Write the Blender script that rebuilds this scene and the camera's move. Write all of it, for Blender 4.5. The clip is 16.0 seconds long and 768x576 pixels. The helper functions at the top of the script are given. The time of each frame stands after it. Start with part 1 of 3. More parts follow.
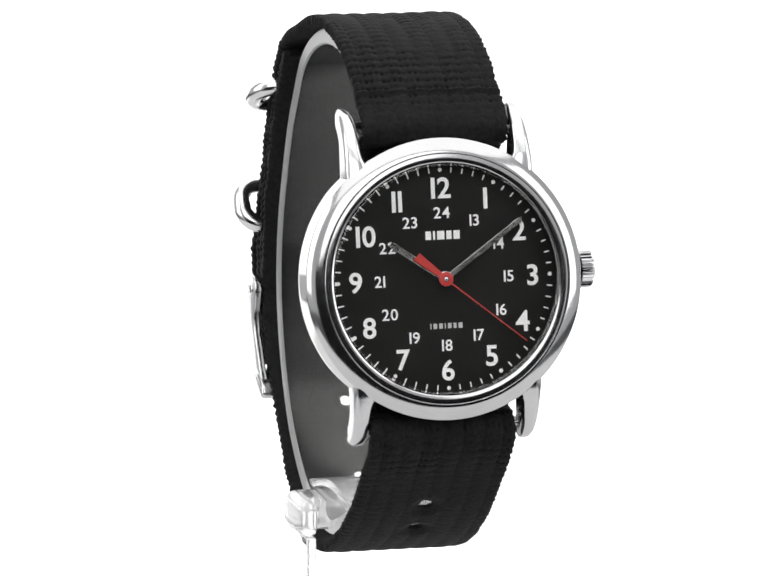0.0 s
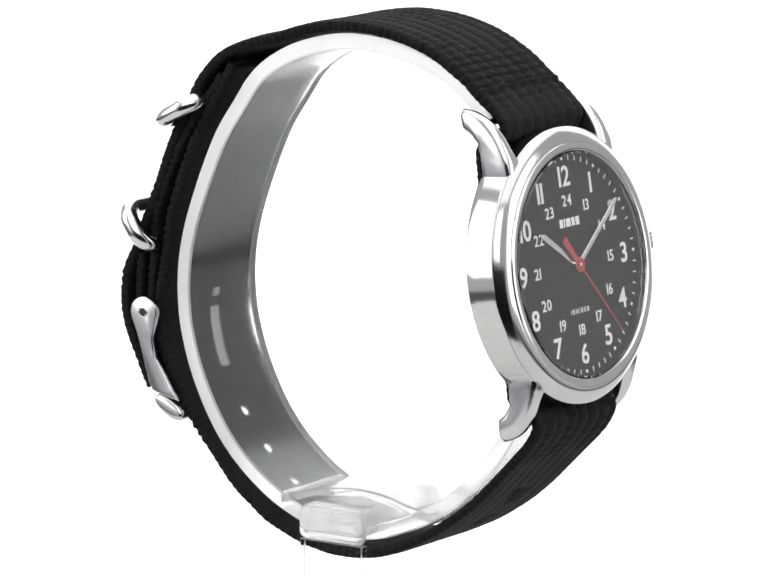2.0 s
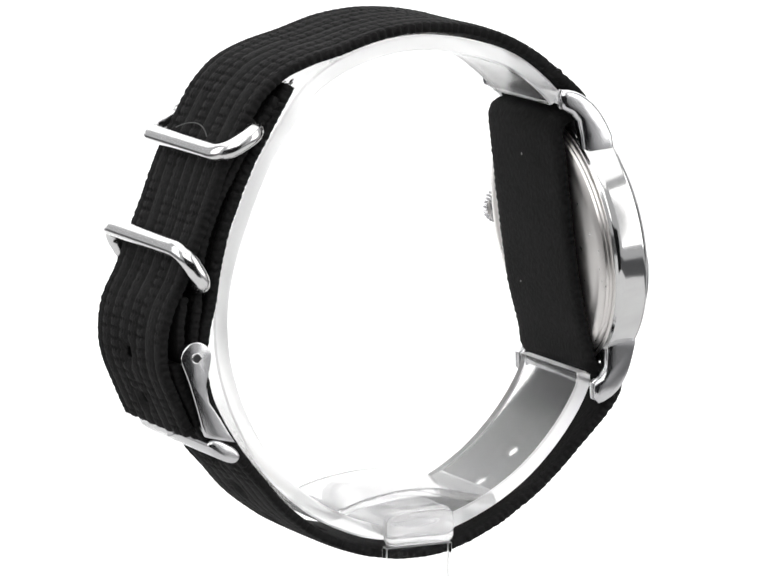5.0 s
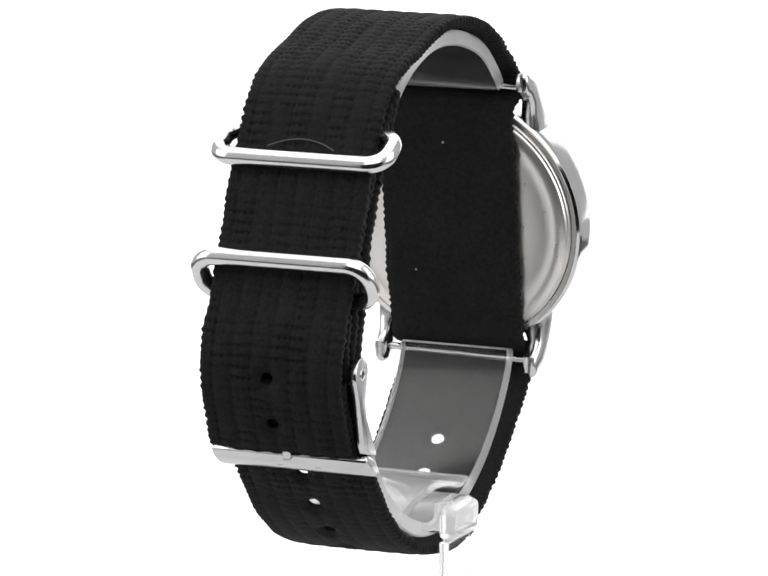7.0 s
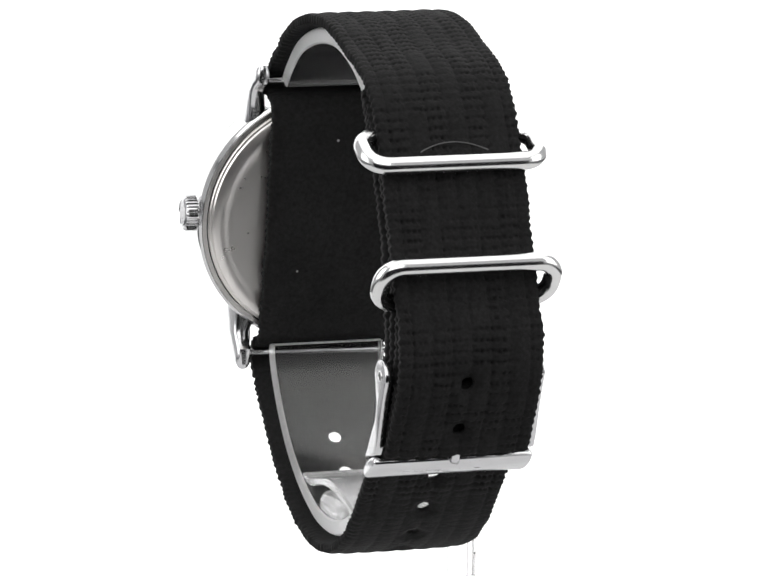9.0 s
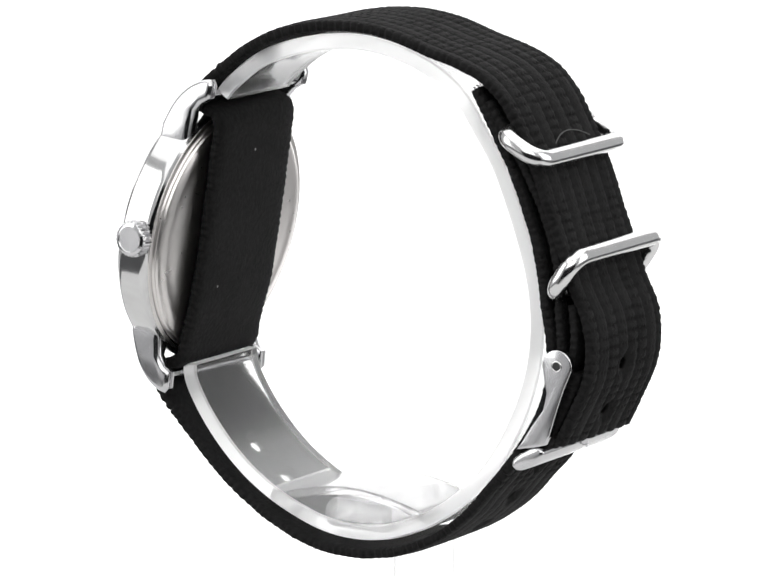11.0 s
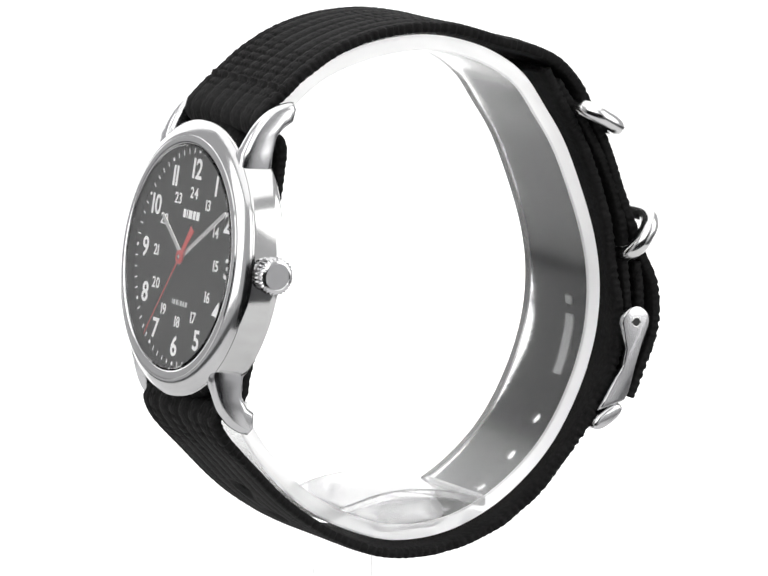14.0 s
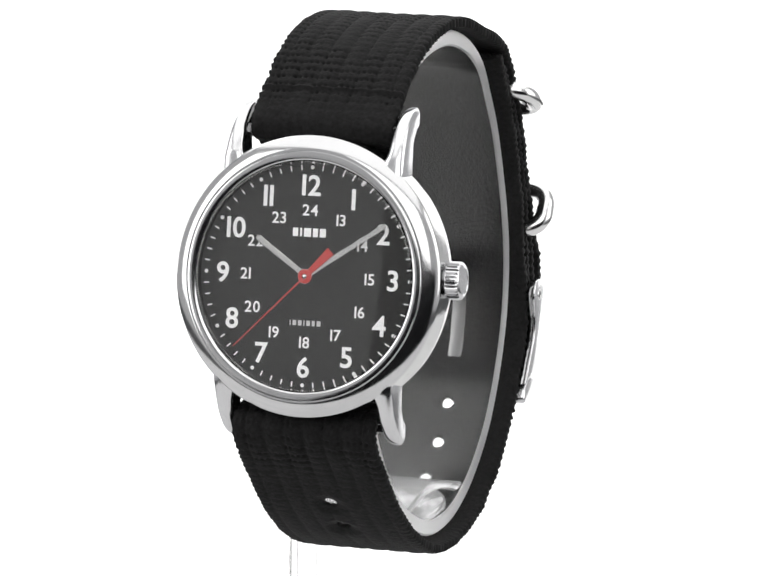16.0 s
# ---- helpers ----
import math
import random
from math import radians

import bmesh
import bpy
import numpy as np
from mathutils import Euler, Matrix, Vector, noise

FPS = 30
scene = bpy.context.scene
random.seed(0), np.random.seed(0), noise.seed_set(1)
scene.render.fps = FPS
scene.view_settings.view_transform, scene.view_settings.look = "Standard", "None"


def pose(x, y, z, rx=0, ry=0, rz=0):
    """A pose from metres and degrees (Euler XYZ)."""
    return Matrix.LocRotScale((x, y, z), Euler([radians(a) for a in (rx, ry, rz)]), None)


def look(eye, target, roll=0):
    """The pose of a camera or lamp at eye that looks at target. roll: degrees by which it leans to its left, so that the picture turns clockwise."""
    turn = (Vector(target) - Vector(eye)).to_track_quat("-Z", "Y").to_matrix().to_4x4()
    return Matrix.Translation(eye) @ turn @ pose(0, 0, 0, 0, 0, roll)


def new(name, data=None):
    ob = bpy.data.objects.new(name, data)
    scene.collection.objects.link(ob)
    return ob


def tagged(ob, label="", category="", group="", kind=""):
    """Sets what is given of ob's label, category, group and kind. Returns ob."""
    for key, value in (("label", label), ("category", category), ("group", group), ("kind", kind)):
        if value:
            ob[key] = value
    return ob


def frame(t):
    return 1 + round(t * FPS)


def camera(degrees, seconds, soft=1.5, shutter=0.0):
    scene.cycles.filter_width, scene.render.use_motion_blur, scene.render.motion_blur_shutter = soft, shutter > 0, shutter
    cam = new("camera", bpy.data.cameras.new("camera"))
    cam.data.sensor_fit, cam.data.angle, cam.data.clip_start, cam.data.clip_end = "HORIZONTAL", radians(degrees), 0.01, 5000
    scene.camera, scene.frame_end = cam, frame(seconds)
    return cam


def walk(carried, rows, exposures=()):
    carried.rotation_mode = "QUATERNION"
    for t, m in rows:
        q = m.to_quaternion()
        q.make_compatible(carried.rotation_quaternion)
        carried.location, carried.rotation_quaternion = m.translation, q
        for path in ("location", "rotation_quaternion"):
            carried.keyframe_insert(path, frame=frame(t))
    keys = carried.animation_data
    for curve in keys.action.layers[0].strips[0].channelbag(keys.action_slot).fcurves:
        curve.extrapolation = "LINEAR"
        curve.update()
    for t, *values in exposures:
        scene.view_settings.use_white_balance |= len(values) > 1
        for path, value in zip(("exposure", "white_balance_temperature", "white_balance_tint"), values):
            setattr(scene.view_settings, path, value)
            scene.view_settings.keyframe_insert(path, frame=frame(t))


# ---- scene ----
# All plan numbers are in millimetres; MM turns them into metres.
MM = 0.001

# ---- camera: stands still and looks slightly down on the turning watch ----
EYE = (0.0, -742.0 * MM, 128.1 * MM)
cam = camera(8.106, 16.0, soft=1.6)
STAND_STILL = look(EYE, (-0.00008, 0.0, -0.98 * MM), 0.69)
walk(cam, [(0.0, STAND_STILL), (16.0, STAND_STILL)])

# ---- light: a narrow backdrop sweep with added glow, softboxes at both sides, above, and over the camera; a pale room, dark wall behind the camera ----
scene.view_settings.exposure = 0.0
world = bpy.data.worlds.new("studio_room")
world.use_nodes = True
world.node_tree.nodes["Background"].inputs["Color"].default_value = (0.54, 0.54, 0.545, 1)
world.node_tree.nodes["Background"].inputs["Strength"].default_value = 1.0
scene.world = world


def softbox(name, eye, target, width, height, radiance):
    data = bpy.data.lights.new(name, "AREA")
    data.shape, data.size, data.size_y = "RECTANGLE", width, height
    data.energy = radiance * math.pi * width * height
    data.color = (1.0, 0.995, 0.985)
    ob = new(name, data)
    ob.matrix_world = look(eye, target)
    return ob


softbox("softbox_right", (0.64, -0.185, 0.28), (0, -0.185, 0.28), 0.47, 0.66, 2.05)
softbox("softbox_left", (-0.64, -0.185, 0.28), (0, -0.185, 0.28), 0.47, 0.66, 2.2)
softbox("softbox_top", (0.0, 0.0, 0.74), (0, 0, 0), 1.25, 1.15, 1.15)
softbox("softbox_over_camera", (0.0, -0.95, 0.60), (0, 0, 0.1), 1.1, 0.66, 1.7)


# ---- materials ----
def material(name):
    m = bpy.data.materials.new(name)
    m.use_nodes = True
    nt = m.node_tree
    return m, nt, nt.nodes["Principled BSDF"]


def coords(nt, scale):
    tc = nt.nodes.new("ShaderNodeTexCoord")
    mp = nt.nodes.new("ShaderNodeMapping")
    mp.inputs["Scale"].default_value = scale if isinstance(scale, tuple) else (scale,) * 3
    nt.links.new(tc.outputs["Object"], mp.inputs["Vector"])
    return mp.outputs["Vector"]


def noise_tex(nt, scale, detail=4.0, rough=0.55, stretch=(1, 1, 1)):
    n = nt.nodes.new("ShaderNodeTexNoise")
    n.inputs["Scale"].default_value = scale
    n.inputs["Detail"].default_value = detail
    n.inputs["Roughness"].default_value = rough
    nt.links.new(coords(nt, stretch), n.inputs["Vector"])
    return n


def ramp(nt, source, stops):
    r = nt.nodes.new("ShaderNodeValToRGB")
    els = r.color_ramp.elements
    while len(els) < len(stops):
        els.new(0.5)
    for e, (p, c) in zip(els, stops):
        e.position = p
        e.color = (*c, 1) if isinstance(c, tuple) else (c, c, c, 1)
    nt.links.new(source, r.inputs["Fac"])
    return r.outputs["Color"]


def bump(nt, bsdf, height, strength, distance):
    b = nt.nodes.new("ShaderNodeBump")
    b.inputs["Strength"].default_value = strength
    b.inputs["Distance"].default_value = distance
    nt.links.new(height, b.inputs["Height"])
    nt.links.new(b.outputs["Normal"], bsdf.inputs["Normal"])
    return b


def metal(name, colour, rough_low, rough_high, stretch=(1, 1, 1), scale=900.0, relief=0.02):
    m, nt, b = material(name)
    b.inputs["Metallic"].default_value = 1.0
    n = noise_tex(nt, scale, 3.0, 0.6, stretch)
    big = noise_tex(nt, 160.0, 2.0)
    nt.links.new(ramp(nt, n.outputs["Fac"], [(0.3, rough_low), (0.75, rough_high)]), b.inputs["Roughness"])
    nt.links.new(ramp(nt, big.outputs["Fac"], [(0.3, tuple(c * 0.94 for c in colour)), (0.7, colour)]), b.inputs["Base Color"])
    if relief:
        bump(nt, b, n.outputs["Fac"], relief, 0.0001)
    return m


STEEL = metal("polished_steel", (0.64, 0.64, 0.65), 0.15, 0.20, relief=0.006)
BRUSHED = metal("case_band_steel", (0.66, 0.66, 0.66), 0.09, 0.12, (1, 1, 1), 700.0, 0.006)
BACK_STEEL = metal("caseback_steel", (0.80, 0.775, 0.755), 0.27, 0.34, (1, 1, 1), 500.0, 0.0)
WIRE_STEEL = metal("wire_steel", (0.72, 0.72, 0.72), 0.14, 0.2, relief=0.0)
SATIN = metal("bezel_steel", (0.60, 0.60, 0.605), 0.11, 0.17, relief=0.006)
DULL_STEEL = metal("dull_steel", (0.36, 0.36, 0.36), 0.3, 0.4, relief=0.0)
HAND_STEEL = metal("hand_steel", (0.86, 0.86, 0.84), 0.12, 0.20, relief=0.0)


def make_webbing():
    m, nt, b = material("black_nylon_webbing")
    thread = noise_tex(nt, 1700.0, 4.0, 0.65, (1, 1, 1))
    wear = noise_tex(nt, 130.0, 4.0, 0.6)
    col = ramp(nt, wear.outputs["Fac"], [(0.25, (0.0065, 0.0065, 0.0066)), (0.75, (0.0105, 0.0104, 0.0105))])
    # stray pale lint, a few tiny specks
    lint = nt.nodes.new("ShaderNodeTexVoronoi")
    lint.inputs["Scale"].default_value = 210.0
    nt.links.new(coords(nt, (1.0, 0.7, 1.0)), lint.inputs["Vector"])
    near = ramp(nt, lint.outputs["Distance"], [(0.0, 1.0), (0.035, 1.0), (0.05, 0.0)])
    pick = nt.nodes.new("ShaderNodeSeparateColor")
    nt.links.new(lint.outputs["Color"], pick.inputs["Color"])
    some = ramp(nt, pick.outputs["Red"], [(0.89, 0.0), (0.90, 1.0)])
    both = nt.nodes.new("ShaderNodeMath")
    both.operation = "MULTIPLY"
    nt.links.new(near, both.inputs[0])
    nt.links.new(some, both.inputs[1])
    mix = nt.nodes.new("ShaderNodeMix")
    mix.data_type = "RGBA"
    nt.links.new(both.outputs[0], mix.inputs[0])
    yarn = nt.nodes.new("ShaderNodeMix")
    yarn.data_type, yarn.blend_type = "RGBA", "MULTIPLY"
    yarn.inputs[0].default_value = 1.0
    nt.links.new(col, yarn.inputs[6])
    nt.links.new(ramp(nt, thread.outputs["Fac"], [(0.3, 0.55), (0.7, 1.5)]), yarn.inputs[7])
    nt.links.new(yarn.outputs[2], mix.inputs[6])
    mix.inputs[7].default_value = (0.22, 0.22, 0.22, 1)
    nt.links.new(mix.outputs[2], b.inputs["Base Color"])
    b.inputs["Roughness"].default_value = 0.75
    b.inputs["Specular IOR Level"].default_value = 0.12
    bump(nt, b, thread.outputs["Fac"], 0.8, 0.00018)
    return m


WEBBING = make_webbing()


def make_clear(name, ior, tint=(1, 1, 1)):
    m, nt, b = material(name)
    b.inputs["Base Color"].default_value = (*tint, 1)
    b.inputs["Transmission Weight"].default_value = 1.0
    b.inputs["Roughness"].default_value = 0.0
    b.inputs["IOR"].default_value = ior
    return m


CRYSTAL = make_clear("mineral_crystal", 1.56)
ACRYLIC = make_clear("clear_acrylic", 1.43, (0.985, 0.985, 0.985))
ACRYLIC.node_tree.nodes["Principled BSDF"].inputs["Roughness"].default_value = 0.16
SAWN = make_clear("sawn_acrylic_edge", 1.25, (0.97, 0.97, 0.97))
SAWN.node_tree.nodes["Principled BSDF"].inputs["Roughness"].default_value = 0.35
SAWN.node_tree.nodes["Principled BSDF"].inputs["Transmission Weight"].default_value = 0.78
MOULDED = make_clear("moulded_milky_acrylic", 1.33, (0.96, 0.96, 0.965))
MOULDED.node_tree.nodes["Principled BSDF"].inputs["Roughness"].default_value = 0.08
MOULDED.node_tree.nodes["Principled BSDF"].inputs["Transmission Weight"].default_value = 0.86
SLAB = make_clear("thin_clear_acrylic", 1.1)


def paint(name, colour, rough, spec=0.5, grain=1500.0, depth=0.05):
    m, nt, b = material(name)
    n = noise_tex(nt, grain, 3.0)
    nt.links.new(ramp(nt, n.outputs["Fac"], [(0.3, tuple(c * 0.9 for c in colour)), (0.7, colour)]), b.inputs["Base Color"])
    b.inputs["Roughness"].default_value = rough
    b.inputs["Specular IOR Level"].default_value = spec
    bump(nt, b, n.outputs["Fac"], depth, 0.00003)
    return m


DIAL_BLACK = paint("matt_black_dial", (0.0115, 0.0115, 0.0105), 0.65, 0.12)
LUME = paint("white_print", (0.92, 0.92, 0.92), 0.5, 0.3)
GREY_PRINT = paint("grey_print", (0.55, 0.55, 0.55), 0.5, 0.3)
# paler tone for the highlight drawn as a line on the strap
BULGE_HIGHLIGHT = paint("bulge_highlight", (0.09, 0.09, 0.09), 0.8, 0.1)
RED = paint("red_lacquer", (0.47, 0.035, 0.03), 0.4, 0.4)
DARK_METAL = paint("dark_recess", (0.02, 0.02, 0.021), 0.4, 0.5)


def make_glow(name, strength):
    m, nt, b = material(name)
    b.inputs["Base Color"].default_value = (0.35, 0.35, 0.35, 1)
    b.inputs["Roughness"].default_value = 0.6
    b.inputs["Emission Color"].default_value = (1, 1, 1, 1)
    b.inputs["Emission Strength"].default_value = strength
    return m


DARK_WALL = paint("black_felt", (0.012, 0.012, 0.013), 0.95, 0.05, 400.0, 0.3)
# emission put into the sweep so the plain background stays pure white
BACKDROP_GLOW = make_glow("white_backdrop_glow", 0.97)
PANEL_GLOW = make_glow("glowing_light_panel", 1.52)
TABLE_WHITE = paint("matt_white_laminate", (0.60, 0.60, 0.60), 0.6, 0.3, 60.0, 0.1)
STUDIO_FLOOR = paint("grey_studio_floor", (0.16, 0.16, 0.165), 0.8, 0.2, 9.0, 0.1)


# ---- mesh helpers ----
def part(name, bm, mat, parent, label="", smooth=True):
    me = bpy.data.meshes.new(name)
    bmesh.ops.recalc_face_normals(bm, faces=bm.faces)
    bm.to_mesh(me)
    bm.free()
    return mesh_part(name, me, mat, parent, label, smooth)


def mesh_part(name, me, mat, parent, label="", smooth=True, m=None):
    if not me.materials:
        me.materials.append(mat)
    if smooth:
        me.shade_smooth()
        if smooth != "all":
            me.set_sharp_from_angle(angle=radians(smooth if smooth is not True else 38))
    ob = new(name, me)
    ob.parent = parent
    if m is not None:
        ob.matrix_basis = m
    if label:
        tagged(ob, label)
    return ob


def moved(bm, m):
    bmesh.ops.transform(bm, matrix=m, verts=bm.verts)
    return bm


def revolve(profile, n=128, axis_of=None):
    """A body of revolution about local z from (radius, height) pairs; radius 0 closes it."""
    bm = bmesh.new()
    rings = []
    for r, h in profile:
        if r < 1e-6:
            rings.append([bm.verts.new((0, 0, h * MM))])
        else:
            rings.append([bm.verts.new((r * MM * math.cos(a), r * MM * math.sin(a), h * MM)) for a in (2 * math.pi * k / n for k in range(n))])
    for p, q in zip(rings, rings[1:]):
        for k in range(n):
            j = (k + 1) % n
            if len(p) == 1:
                bm.faces.new((p[0], q[k], q[j]))
            elif len(q) == 1:
                bm.faces.new((p[k], q[0], p[j]))
            else:
                bm.faces.new((p[k], q[k], q[j], p[j]))
    return bm


def slab(outline, lo, hi, bevel=0.0, axes=(0, 1, 2), segments=3):
    """An outline of (u, v) extruded from lo to hi along w; axes tells which of x, y, z are u, v and w."""
    bm = bmesh.new()

    def at(u, v, w):
        p = [0, 0, 0]
        p[axes[0]], p[axes[1]], p[axes[2]] = u * MM, v * MM, w * MM
        return bm.verts.new(p)

    low = [at(u, v, lo) for u, v in outline]
    top = [at(u, v, hi) for u, v in outline]
    bm.faces.new(low[::-1])
    bm.faces.new(top)
    n = len(outline)
    for k in range(n):
        bm.faces.new((low[k], low[(k + 1) % n], top[(k + 1) % n], top[k]))
    bmesh.ops.recalc_face_normals(bm, faces=bm.faces)
    if bevel:
        ends = [e for e in bm.edges if all(v in low for v in e.verts) or all(v in top for v in e.verts)]
        bmesh.ops.bevel(bm, geom=ends, offset=bevel * MM, segments=segments, profile=0.5, affect="EDGES", clamp_overlap=True)
    return bm


def rounded_box(x0, x1, y0, y1, z0, z1, bevel, segments=3):
    bm = bmesh.new()
    bmesh.ops.create_cube(bm, size=1.0)
    m = Matrix.Translation(Vector(((x0 + x1) / 2, (y0 + y1) / 2, (z0 + z1) / 2)) * MM) @ Matrix.Diagonal(((x1 - x0) * MM, (y1 - y0) * MM, (z1 - z0) * MM, 1))
    moved(bm, m)
    bmesh.ops.bevel(bm, geom=bm.edges[:], offset=bevel * MM, segments=segments, profile=0.5, affect="EDGES", clamp_overlap=True)
    return bm


def spline(points, step, closed=False):
    """A smooth line through points (Catmull-Rom), resampled at even steps."""
    pts = [np.array(p, float) for p in points]
    n = len(pts)
    fine = []
    for k in range(n if closed else n - 1):
        if closed:
            p0, p1, p2, p3 = (pts[(k + d) % n] for d in (-1, 0, 1, 2))
        else:
            p0 = pts[k - 1] if k else 2 * pts[0] - pts[1]
            p1, p2 = pts[k], pts[k + 1]
            p3 = pts[k + 2] if k + 2 < n else 2 * pts[-1] - pts[-2]
        for t in np.linspace(0, 1, 24, endpoint=False):
            fine.append(0.5 * (2 * p1 + (p2 - p0) * t + (2 * p0 - 5 * p1 + 4 * p2 - p3) * t**2 + (3 * p1 - p0 - 3 * p2 + p3) * t**3))
    if not closed:
        fine.append(pts[-1])
    else:
        fine.append(fine[0])
    fine = np.array(fine)
    s = np.r_[0, np.cumsum(np.linalg.norm(np.diff(fine, axis=0), axis=1))]
    count = max(int(round(s[-1] / step)), 2)
    u = np.linspace(0, s[-1], count + 1)
    out = np.stack([np.interp(u, s, fine[:, i]) for i in range(fine.shape[1])], 1)
    return (out[:-1], u[:-1]) if closed else (out, u)


def tube(path, radius, closed=True, sides=14, squash=1.0, up=(0, 0, 1)):
    """A round wire along a path of 3D points in millimetres."""
    bm = bmesh.new()
    n = len(path)
    rings = []
    ref = Vector(up)
    for k in range(n):
        a = Vector(path[(k - 1) % n] if closed or k else path[0])
        b = Vector(path[(k + 1) % n] if closed or k < n - 1 else path[-1])
        t = (b - a).normalized()
        u = ref.cross(t).normalized()
        v = t.cross(u).normalized()
        c = Vector(path[k])
        rings.append([bm.verts.new((c + u * radius * math.cos(g) + v * radius * squash * math.sin(g)) * MM) for g in (2 * math.pi * j / sides for j in range(sides))])
    for k in range(n if closed else n - 1):
        p, q = rings[k], rings[(k + 1) % n]
        for j in range(sides):
            bm.faces.new((p[j], p[(j + 1) % sides], q[(j + 1) % sides], q[j]))
    if not closed:
        bm.faces.new(rings[0][::-1])
        bm.faces.new(rings[-1])
    return bm


def drift(y):
    """The cuff sits slightly turned: its middle line shifts with depth."""
    return 0.022 * y


def skew(y, z):
    """The band is turned like the cuff, and a little more low down at the back."""
    return drift(y) + 0.032 * np.clip(y, 0.0, None) * np.clip(-z / 28.0, 0.0, 1.0)


def ribbon_mesh(name, line, width, thick, holes=(), weave=0.40, step=0.17, across=108, scallop=0.12, smooth_zones=(), seams=()):
    """A woven ribbon along a (y, z) line in millimetres, with its edges scalloped and punched holes cut through."""
    c, s = spline(line, step)
    n = len(c)
    t = np.gradient(c, axis=0)
    t /= np.linalg.norm(t, axis=1)[:, None]
    nor = np.stack([t[:, 1], -t[:, 0]], 1)
    v = np.linspace(-1, 1, across + 1)
    v = np.sign(v) * (1 - (1 - np.abs(v)) ** 1.15)
    half = width / 2
    S, V = np.meshgrid(s, v, indexing="ij")
    rough = np.array([noise.noise((k * 0.045, 3.1, width)) for k in range(n)])[:, None]
    frayed = np.array([noise.noise((k * 0.17, 8.4, width)) for k in range(n)])[:, None]
    edge = half - 0.05 + scallop * (0.55 + 1.2 * np.abs(frayed)) * np.sin(2 * np.pi * S / 1.12 + 3.0 * rough) + 0.2 * rough + 0.1 * frayed
    X = V * edge
    # lengthwise cords crossed by rows of small picks; the rows show in some stretches more than in others
    cord, pitch = 2.75, 1.38
    cords = np.abs(np.sin(np.pi * X / cord)) ** 0.55
    show = np.array([0.5 + 1.3 * noise.noise((k * step * 0.045, 1.3, width)) for k in range(n)])[:, None].clip(0.4, 1.0)
    block = np.floor(X / cord)
    slip = np.abs(np.sin(block * 78.233) * 43758.5453) % 1.0
    along = S / pitch + 0.1 * slip
    cell = np.floor(along) * 7.31 + np.floor(X / 0.79) * 3.77
    chance = np.abs(np.sin(cell * 12.9898) * 43758.5453) % 1.0
    slot = np.abs(along % 1.0 - 0.5) * 2
    pick = np.clip((slot - 0.5) / 0.3, 0, 1)
    dash = np.clip(np.abs(np.sin(np.pi * X / 0.79)) * 1.9 - 0.6, 0, 1)
    # the picks come and go in patches, cord by cord
    patch = np.abs(np.sin((block * 5.17 + np.floor(S / 5.5 + 0.37 * block) * 9.31) * 12.9898) * 43758.5453) % 1.0
    show = show * np.clip(0.35 + 1.3 * (patch - 0.3), 0.12, 1.0)
    pits = pick * dash * (0.2 + 0.8 * chance) * show
    ribs = 1 - pick
    calm = np.ones_like(s)
    for a, b in smooth_zones:
        calm *= 1 - 0.85 * np.clip(np.minimum((s - a), (b - s)) / 3.0, 0, 1)
    h = weave * (0.85 * cords * (0.45 + 0.55 * calm[:, None]) + (0.05 * ribs * (0.4 + show) - 2.3 * pits) * calm[:, None])
    for a in seams:
        h = h + 0.22 * np.exp(-(((S - a) / 0.22) ** 2)) - 0.12 * np.exp(-(((S - a - 0.6) / 0.3) ** 2))
    crown = 1 - 0.45 * np.abs(V) ** 14
    bow = np.array([0.3 * noise.noise((k * step * 0.06, 7.7, width)) for k in range(n)])[:, None] * (V**2)
    Y, Z = c[:, 0][:, None], c[:, 1][:, None]
    ny, nz = nor[:, 0][:, None], nor[:, 1][:, None]
    X = X + skew(Y, Z)
    Xt, St, thin = X.copy(), np.zeros_like(X), np.ones_like(X)
    for hs, hx, hr in holes:
        ds, dx = S - hs, X - skew(Y, Z) - hx
        d = np.hypot(ds, dx)
        near = (d > hr * 0.75) & (d < hr * 2.4)
        pull = np.where(near, 0.25 * hr * np.clip(1 - (d - hr) / (1.3 * hr), 0, 1) / np.maximum(d, 1e-6), 0)
        thin = np.minimum(thin, 0.3 + 0.7 * np.clip((d - 0.9 * hr) / (1.1 * hr), 0, 1))
        Xt = Xt - dx * pull
        St = St - ds * pull
    outer = (thick / 2 * crown + h) * thin + bow
    inner = -(thick / 2 * crown) * thin + bow
    ty, tz = t[:, 0][:, None], t[:, 1][:, None]
    top = np.stack([Xt, Y + ny * outer + ty * St, Z + nz * outer + tz * St], -1)
    low = np.stack([X, Y + ny * inner, Z + nz * inner], -1)
    keep = np.ones((n - 1, across), bool)
    Sc, Xc = (S[:-1, :-1] + S[1:, 1:]) / 2, ((V * edge)[:-1, :-1] + (V * edge)[1:, 1:]) / 2
    for hs, hx, hr in holes:
        keep &= np.hypot(Sc - hs, Xc - hx) > hr
    verts = np.concatenate([top.reshape(-1, 3), low.reshape(-1, 3)]) * MM
    m = across + 1
    off = n * m
    idx = np.arange(n * m).reshape(n, m)
    q = np.stack([idx[:-1, :-1], idx[:-1, 1:], idx[1:, 1:], idx[1:, :-1]], -1)[keep]
    faces = [q, q[:, ::-1] + off]
    pad = np.zeros((n + 1, across + 2), bool)
    pad[1:-1, 1:-1] = keep
